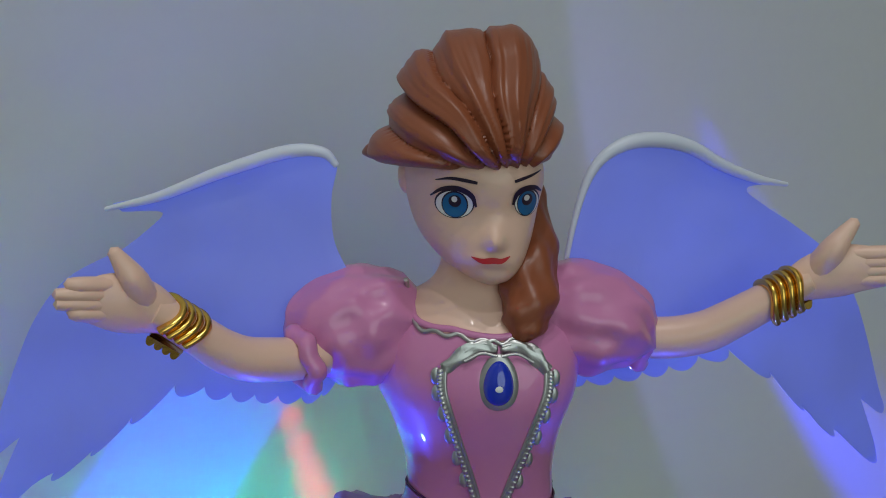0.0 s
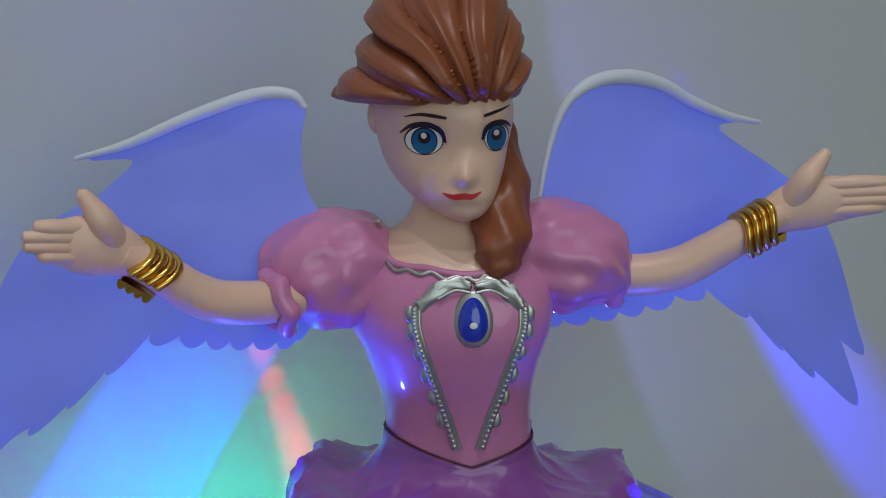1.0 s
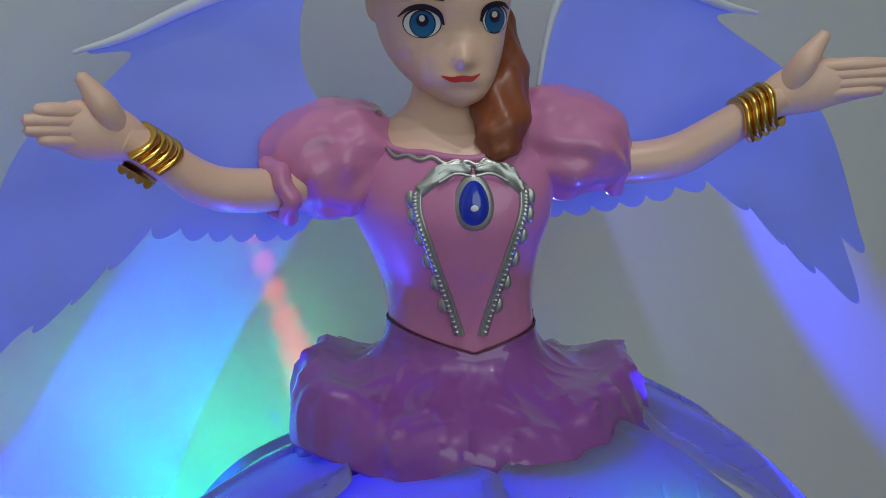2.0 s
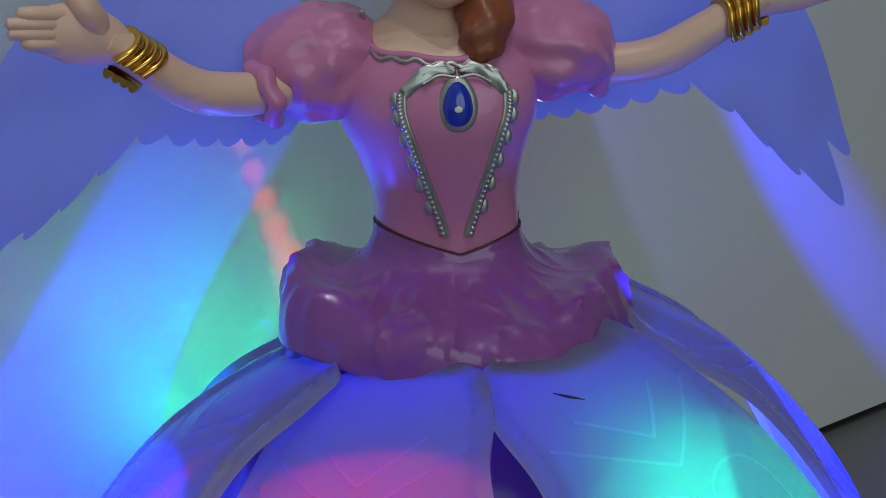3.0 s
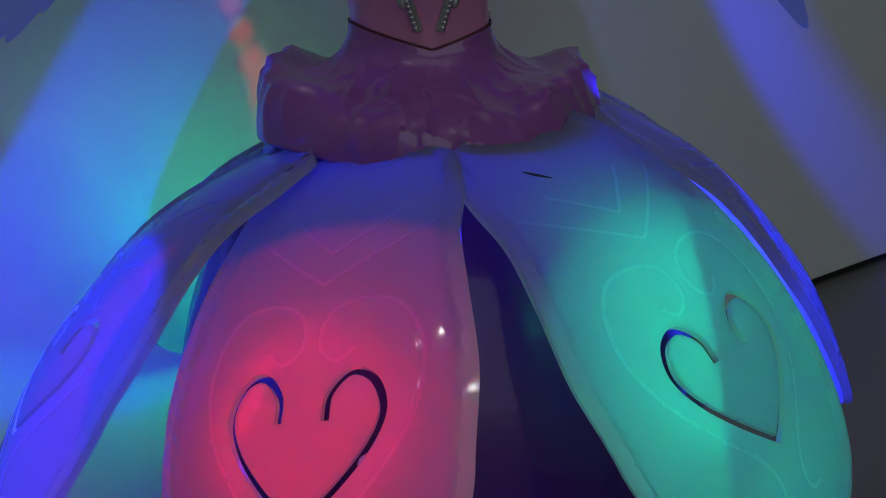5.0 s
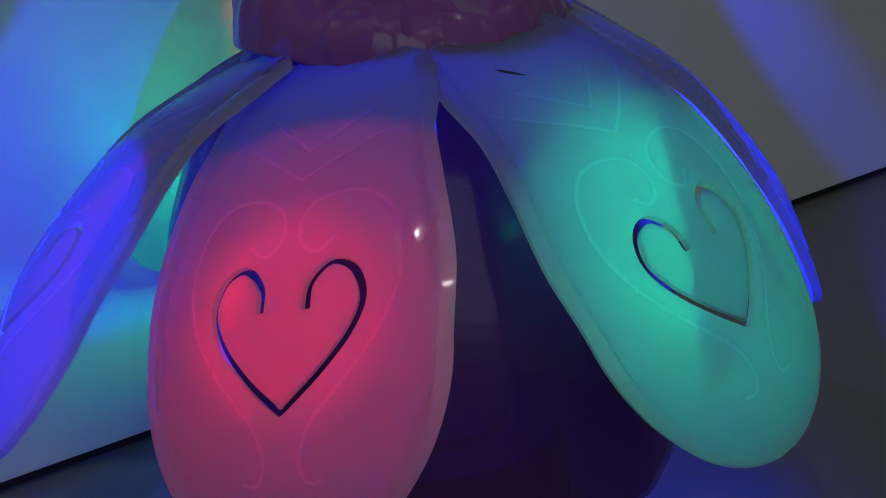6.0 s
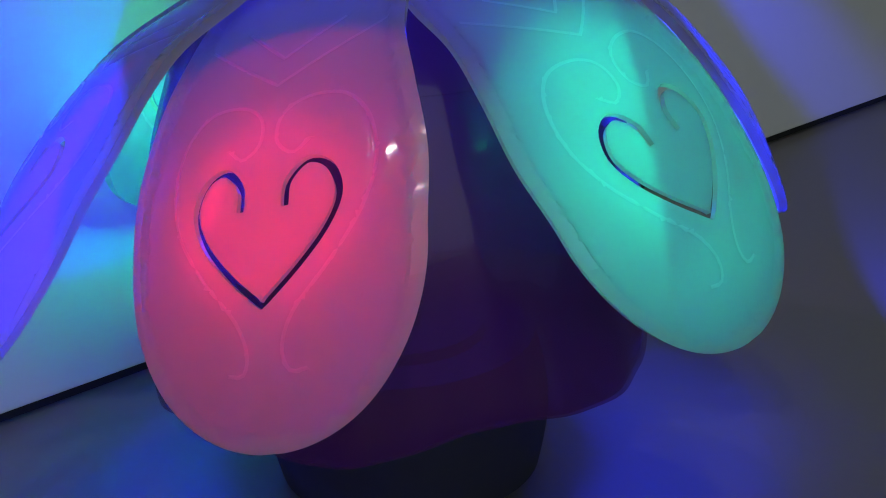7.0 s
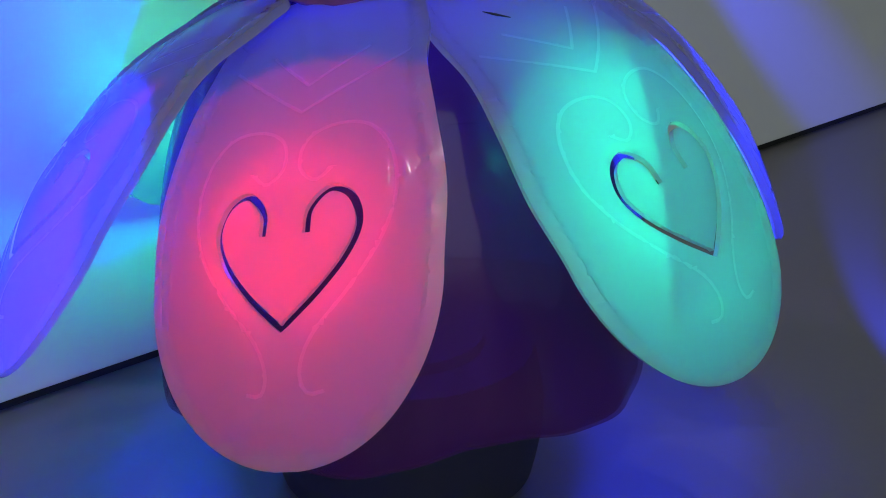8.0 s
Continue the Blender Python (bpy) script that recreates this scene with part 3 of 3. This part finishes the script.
def head_point(a, v):
    p = ring_point(HEAD, a, 214.6 + 39 * v, 0.95)
    if p.y < -8:
        p.y -= 3.0 * math.exp(-((p.x - 1.2) ** 2) / 3.4 - (p.z - 224.6) ** 2 / (3.2 if p.z < 224.6 else 9))
        p.y -= 0.7 * math.exp(-((p.x - 0.6) ** 2) / 14 - (p.z - 220.6) ** 2 / 2.0)
        p.y += 0.7 * math.exp(-((p.x - 0.6) ** 2) / 14 - (p.z - 218.6) ** 2 / 1.4)
        p.y += 0.9 * (math.exp(-((p.x + 7) ** 2) / 20 - (p.z - 232) ** 2 / 14) + math.exp(-((p.x - 8) ** 2) / 12 - (p.z - 232.5) ** 2 / 14))
    return p


loft(head, head_point, 96, 72, SKIN)
tree_head = BVHTree.FromBMesh(head)
tmp = bpy.data.meshes.new("head_shape")
head.to_mesh(tmp)
doll.from_mesh(tmp)
bpy.data.meshes.remove(tmp)
head.free()
ball(doll, (-17.4, -3, 236), (2.2, 3.2, 4.2), SKIN, 16)


def painted(cx, cz, rx, rz, mat, lift, lean=0.0, flat=1.0, n=28):
    """A printed oval that follows the face."""
    def at(u, k):
        t = math.tau * k / n
        x, z = rx * u * math.cos(t), rz * u * math.sin(t) * (flat if math.sin(t) < 0 else 1)
        return on_body(cx + x * math.cos(lean) - z * math.sin(lean), cz + x * math.sin(lean) + z * math.cos(lean), lift, tree_head)
    rings = [[doll.verts.new(at(u, k)) for k in range(n)] for u in (0.35, 0.7, 1.0)]
    doll.faces.new(rings[0]).material_index = mat
    for p, q in zip(rings, rings[1:]):
        for k in range(n):
            doll.faces.new((p[k - 1], p[k], q[k], q[k - 1])).material_index = mat


def inked(points, widths, mat, lift=0.25):
    """A printed stroke that follows the face."""
    line = spline([(x, z, 0) for x, z in points], 22)
    a, b = [], []
    for k, p in enumerate(line):
        d = (line[min(k + 1, 22)] - line[max(k - 1, 0)]).normalized()
        w = table([(float(i), v) for i, v in enumerate(widths)], (len(widths) - 1) * k / 22)[0]
        for side, row in ((1, a), (-1, b)):
            row.append(doll.verts.new(on_body(p.x - d.y * w * side, p.y + d.x * w * side, lift, tree_head)))
    for k in range(22):
        doll.faces.new((a[k], a[k + 1], b[k + 1], b[k])).material_index = mat


for cx, cz, rx, rz, ix, lean in ((-7.4, 232.2, 4.1, 3.15, -7.3, 0.05), (7.6, 232.8, 2.75, 3.1, 7.6, 0.1)):
    painted(cx, cz, rx, rz, BLACK, 0.10, lean)
    painted(cx, cz - 0.15, rx * 0.93, rz * 0.9, WHITE, 0.16, lean)
    painted(ix, cz - 0.15, min(2.75, rx * 0.78), 2.85, BLACK, 0.22)
    painted(ix, cz - 0.25, min(2.5, rx * 0.72), 2.6, IRIS, 0.28)
    painted(ix, cz + 0.5, min(1.3, rx * 0.42), 1.3, BLACK, 0.34)
    painted(ix - 0.1, cz + 0.9, 0.6, 0.65, WHITE, 0.42)
inked([(-12.4, 233.4), (-10, 235.1), (-6.8, 235.5), (-4.0, 234.2), (-2.9, 231.8)], [0.15, 0.42, 0.55, 0.55, 0.2], BLACK, 0.46)
inked([(10.7, 234.6), (9.2, 235.8), (7.1, 235.8), (5.4, 234.7), (4.6, 232.4)], [0.15, 0.42, 0.52, 0.5, 0.2], BLACK, 0.46)
inked([(-11.4, 236.9), (-8.4, 237.5), (-5.4, 237.3), (-2.8, 236.9)], [0.1, 0.3, 0.38, 0.3], BLACK)
inked([(4.8, 237.3), (6.4, 237.8), (8.4, 238.4), (10.4, 239.1)], [0.3, 0.34, 0.27, 0.1], BLACK)
inked([(-3.6, 221.5), (-1.4, 220.8), (0.8, 221.0), (2.6, 220.9), (4.4, 221.8)], [0.1, 0.55, 0.65, 0.55, 0.1], LIP)

# hair
CAP = [(239.6, -6.5, 17.5, -19.5, 9, 0), (240.8, -6.3, 19.2, -22, 11, 0), (243, -5.6, 19.4, -23.4, 14, 1), (247, -4.4, 18.2, -23.4, 16, 1), (252, -3.8, 16.6, -22, 16.5, 1), (257, -3.4, 15.2, -18.6, 15.5, 0.5),
       (261, -2.6, 12.8, -14.5, 12, 0), (264.6, -1.8, 9.6, -10.5, 8, 0), (267, -1.4, 4.4, -6, 3.5, 0), (267.6, -1.4, 0.6, -2, 0, 0)]
# the creases between the locks, as angles round the parting
CREASES = [-100, -72, -52, -34, -12, 12, 29, 50, 75, 110]


def hair_point(a, v):
    p = ring_point(CAP, a, 239.6 + 28 * v, 0.95)
    q = math.degrees(math.atan2(p.x - 5, p.z - 236)) + 5 * noise.noise(Vector((p.x * 0.08, p.z * 0.08, 7.7)))
    n = (p - Vector((-4, -3, 248))).normalized()
    amp = min(1, max(0, (p.z - 238) / 6))
    k = max(0, sum(q > c for c in CREASES) - 1)
    lo, hi = CREASES[k], CREASES[min(k + 1, len(CREASES) - 1)]
    u = min(1, max(0, (q - lo) / max(1, hi - lo)))
    lock = math.sin(math.pi * u) ** 0.55
    d = 2.9 * lock - 1.8 + (0.5, -0.5, 0.7, -0.2, 0.5, -0.1, 0.4, -0.4, 0.3, 0.0)[k]
    d += 0.35 * math.sin(q * 0.5 + 2.0 * lock) + 0.45 * noise.noise(Vector((q * 0.3, p.z * 0.03, 1.3))) + 0.25 * noise.noise(Vector((q * 0.7, p.z * 0.03, 5.3)))
    return p + n * d * (0.3 + 0.7 * amp)


loft(doll, hair_point, 260, 80, HAIR)
ball(doll, (-3, 5, 236), (12.4, 11, 17), HAIR, 28)
# loose lock at the temple
sweep(doll, [(-15, -12, 243), (-20, -8, 242), (-24.5, -3, 241), (-27, 1, 240)], [(3, 2.6), (3, 2.8), (2.2, 2), (0.7, 0.7)], HAIR, 16, 20)
# plaited side tail
sweep(doll, [(7, 6, 236), (9, 2, 229), (9.8, -5, 221), (9.2, -11.5, 213.5), (8.2, -15.5, 207.5), (7, -17, 203.6)], [3.6, 4.2, 5.2, 5.9, 5.0, 2.0], HAIR, 40, 60,
      wave=lambda v, t: 1 + 0.09 * math.sin(2 * t + 22 * v) + 0.05 * math.sin(5 * t - 30 * v) + 0.02 * math.sin(17 * t + 9 * v))

# brooch and silver lace
GX, GZ = 2.8, 195.4


def oval(cx, cz, rx, rz, depth, lift, mat, n=32):
    def place(a, v):
        u = math.cos(v * math.pi / 2)
        egg = 1 - 0.16 * math.sin(a)
        p = on_body(cx, cz, 0)
        return p + Vector((rx * u * math.cos(a) * egg, -lift - depth * math.sin(v * math.pi / 2) + 0.12 * rz * u * math.sin(a), rz * u * math.sin(a)))
    loft(doll, place, n, 9, mat, True, True)


oval(GX, GZ, 4.3, 6.0, 1.3, -0.6, SILVER)
oval(GX, GZ, 3.15, 4.7, 2.0, 0.1, GEM)
oval(GX + 0.1, GZ - 0.7, 0.85, 0.75, 0.2, 1.95, WHITE, 10)
for side in (-1, 1):
    lace = spline([(GX - 0.6 + side * x, z, 0) for x, z in ((11.4, 197.5), (11.2, 193), (9.4, 187), (7.2, 180), (4.9, 173), (2.7, 165.6))], 60)
    sweep(doll, [on_body(p.x, p.y, 0.35) for p in lace[::3]], [0.85] * 21, SILVER, 10, 80)
    sweep(doll, [on_body(p.x - side * 0.9, p.y, 0.3) for p in lace[::3]], [0.45] * 21, SILVER, 8, 80)
    for k in range(1, 60, 2):
        p = lace[k]
        c = on_body(p.x + side * 0.15, p.y, 0.9)
        ball(doll, c, (0.75, 0.55, 0.5), SILVER, 8)
    for k in range(4, 58, 9):
        p = lace[k]
        c = on_body(p.x + side * 1.0, p.y, 0.2)
        ball(doll, c, (1.2, 0.5, 1.9), SILVER, 12)
    # bow ribbons from the brooch to the lace
    rib = [(GX + side * 0.5, 201.8), (GX + side * 3.8, 202.2), (GX + side * 7.2, 200.6), (GX - 0.6 + side * 10.8, 197.6)]
    sweep(doll, [on_body(x, z, 0.5) for x, z in rib], [(0.6, 0.9), (0.8, 1.7), (0.8, 1.9), (0.6, 1.3)], SILVER, 16, 24, up=(0.3 * side, 0, 1), wave=lambda v, t: 1 + 0.1 * math.sin(4 * t) + 0.16 * math.sin(3 * t + 14 * v))
    sweep(doll, [on_body(x, z + 0.9, 1.35) for x, z in rib[:3]], [0.35] * 3, SILVER, 8, 20)
    sweep(doll, [on_body(x, z - 0.9, 1.35) for x, z in rib[:3]], [0.35] * 3, SILVER, 8, 20)

# peplum, with a pointed waist
PEP = [(0, 16.4, 166), (0.12, 17.0, 162.6), (0.25, 19.3, 158.8), (0.4, 24.5, 154.8), (0.55, 31, 152.2), (0.68, 36.8, 150), (0.78, 40.2, 146.6), (0.86, 41.2, 141.8), (0.92, 40.4, 139.8), (1.0, 32, 142)]


def waist_z(x, y):
    return 166.4 - (5.2 * max(0, 1 - abs(x - 3) / 18) if y < 0 else 0) + (0.8 if x > 3 else 0) * min(1, abs(x - 3) / 15)


def pep_point(a, v):
    r, z = table(PEP, v)
    c, s = math.cos(a), math.sin(a)
    k = min(1, max(0, (v - 0.12) / 0.5))
    f = math.sin(4 * a + 0.6) + 0.7 * math.sin(7 * a + 2.3)
    n1 = noise.noise(Vector((c * r * 0.09, s * r * 0.09, z * 0.05)))
    n2 = noise.noise(Vector((c * r * 0.17 + 5, s * r * 0.17, z * 0.1))) * (1 - 0.7 * max(0, (v - 0.75) / 0.25))
    fold = (1 - abs(math.sin(5.5 * a + 2.2 * n1 + 1.6 * v + 1.2 * n2))) ** 2 + 0.7 * (1 - abs(math.sin(9.0 * a - 2.6 * n1 - 3.0 * v))) ** 3
    k2 = k * min(1, max(0, (0.95 - v) / 0.25))
    r2 = r + k * (0.8 * f + 1.4 * n1) + k2 * (1.7 * fold - 0.6)
    x, y = 2.2 * k + r2 * c * 0.985, r2 * s * (0.93 + 0.07 * k)
    z2 = z + k * (0.6 * math.sin(4 * a + 1.9) + 0.5 * math.sin(7 * a) + 1.0 * n1) + 0.7 * k2 * fold + 12.0 * k * math.exp(-((v - 0.66) / 0.15) ** 2) * max(0, abs(c) - 0.5)
    z2 -= 1.2 * k * (x / 42)
    # near the waist it hugs the bodice
    q = ring_point(BODY, a, 165)
    q = q + Vector((c, s, 0)) * (r - 15.9)
    m = min(1, max(0, (v - 0.12) / 0.33))
    m = m * m * (3 - 2 * m)
    drop = (166.4 - waist_z(ring_point(BODY, a, 165).x, s)) * max(0, 1 - v / 0.45) ** 1.2
    return Vector((q.x + (x - q.x) * m, q.y + (y - q.y) * m, z2 - drop))


loft(doll, pep_point, 180, 70, PURPLE, False, False)
seam = []
for k in range(81):
    a = math.tau * k / 80
    q = ring_point(BODY, a, 165)
    q.z = waist_z(q.x, math.sin(a)) + 0.1
    seam.append(q + Vector((math.cos(a), math.sin(a), 0)) * 0.35)
sweep(doll, seam, [0.24] * 81, SEAM, 8, 240, cap=False)

doll_ob = finish(doll, "doll", DOLL_MATERIALS)
doll_ob.location = STAND
tagged(doll_ob, "vinyl doll with red-brown hair in a pink bodice and purple peplum", "doll")


# ------------------------------------------------------------------ wings
WING_EDGE = [(17, 205), (20, 224), (24, 236), (31, 241.5), (40, 242.5), (49, 240.5), (57, 236.5), (68, 232.5), (78, 230.5)]
WING_OUT = [(78, 230.2), (66, 229.6), (72, 225), (82, 219.5), (95, 211), (104, 201), (112, 187), (119, 172), (122.5, 165.5), (120.5, 164.2), (111, 170.5)]
# notches between the feather ends, from the long outer feather inwards, and how far each end bulges
NOTCHES = [(111, 170.5), (100.5, 164.5), (88, 173.5), (76, 184), (62.5, 191.5), (54, 190.5), (46, 189), (39, 188.2), (32, 187.6), (25, 187.4), (19, 188), (14, 192)]
FEATHERS = [17, 6.5, 6, 5, 3.4, 2.6, 2.2, 2, 2, 2, 1.5]


def feather_ends():
    line = []
    for (a, b, bulge) in zip(NOTCHES, NOTCHES[1:], FEATHERS):
        a, b = Vector(a), Vector(b)
        n = Vector((0.62, -0.78)) if bulge > 3 else Vector((0.15, -1))
        for k in range(16):
            t = k / 16
            w = math.sin(math.pi * t ** 0.8) ** (0.75 if bulge < 10 else 1.3)
            line.append(a.lerp(b, t) + n * bulge * w * (1.35 if bulge > 10 else 1))
    return line


LEFT_EDGE = [(25.5, 204), (28.7, 212), (33, 221), (33.8, 230.5), (32.8, 238.2), (36, 241), (43.6, 240.8), (57, 236), (70.3, 230), (81.5, 226.6)]


def left_wing(p):
    """The other wing is seen flatter and is a little smaller."""
    x, z = p
    if x < 78:
        return Vector((x + 17 * (1 - (x - 17) / 61), z - 1.2 - 3.5 * max(0, (x - 30) / 48)))
    return Vector((78 + (x - 78) * 0.72, z - 4.7 + 6 * min(1, (x - 78) / 30)))


def wing_mesh(side):
    """A moulded wing: its flat outline, then bent back, thick at the leading edge and scored into feathers."""
    flat = []
    for rows, n in ((WING_EDGE, 60), (WING_OUT, 70)):
        flat += [p.xy for p in spline([(x, z, 0) for x, z in rows], n)][:-1]
    flat += feather_ends()
    if side < 0:
        flat = [p.xy for p in spline([(x, z, 0) for x, z in LEFT_EDGE], 60)][:-1] + [left_wing(p) for p in flat[60:]]
    edges = [(k, (k + 1) % len(flat)) for k in range(len(flat))]
    verts = list(flat)
    for j in range(0, 52):
        for i in range(0, 62):
            p = Vector((14 + (i + 0.5 * (j % 2)) * 1.9, 144 + j * 1.95))
            if nearest(p, [flat[::4] + flat[:1]]) > 1.2:
                verts.append(p)
    co, _, faces, *_ = geometry.delaunay_2d_cdt(verts, edges, [], 1, 0.01)
    rows = [(math.atan2(p.y - 212, p.x - 14), (p - Vector((14, 212))).length) for p in co]
    bm = bmesh.new()
    front, back = [], []
    for p, (ang, far) in zip(co, rows):
        near_edge = min(1, nearest(p, [flat[::3] + flat[:1]]) / 1.0)
        score = 0.55 * abs(math.sin(ang * 9.0 + far * 0.012)) ** 3 * min(1, max(0, (far - 28) / 30))
        thick = 0.35 + 0.35 * near_edge
        y = 0.0028 * p.x * p.x + 1.5 * math.sin(ang * 4.0) * min(1, far / 80)
        front.append(bm.verts.new((side * p.x, y - thick + score, p.y)))
        back.append(bm.verts.new((side * p.x, y + thick, p.y)))
    count = {}
    for f in faces:
        bm.faces.new([front[i] for i in f])
        bm.faces.new([back[i] for i in reversed(f)])
        for u, v in zip(f, list(f[1:]) + [f[0]]):
            count[frozenset((u, v))] = count.get(frozenset((u, v)), 0) + 1
    for e, n in count.items():
        if n == 1:
            u, v = tuple(e)
            bm.faces.new((front[u], front[v], back[v], back[u]))
    for v in [v for v in bm.verts if not v.link_faces]:
        bm.verts.remove(v)
    return bm


def wing(side, label):
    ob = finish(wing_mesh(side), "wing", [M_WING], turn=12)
    ob.location = STAND + Vector((0, 0, 1.3 * MM if side > 0 else 0))
    tagged(ob, label, "wing", "doll wings")
    bm = bmesh.new()
    edge = [Vector(p) for p in (WING_EDGE if side > 0 else LEFT_EDGE[4:])]
    thick = [0.5, 0.7, 1.1, 1.6, 1.8, 1.6, 1.4, 1.1, 0.5]
    if side < 0:
        thick = [0.7, 1.2, 1.5, 1.4, 1.1, 0.5]
    sweep(bm, [(side * p.x, 0.0028 * p.x * p.x - 0.4, p.y - 0.6) for p in edge], thick, 0, 14, 60, up=(0, -1, 0))
    tagged(finish(bm, "edge_rib", [M_RIB], ob, turn=12), "rounded white leading edge")
    return ob


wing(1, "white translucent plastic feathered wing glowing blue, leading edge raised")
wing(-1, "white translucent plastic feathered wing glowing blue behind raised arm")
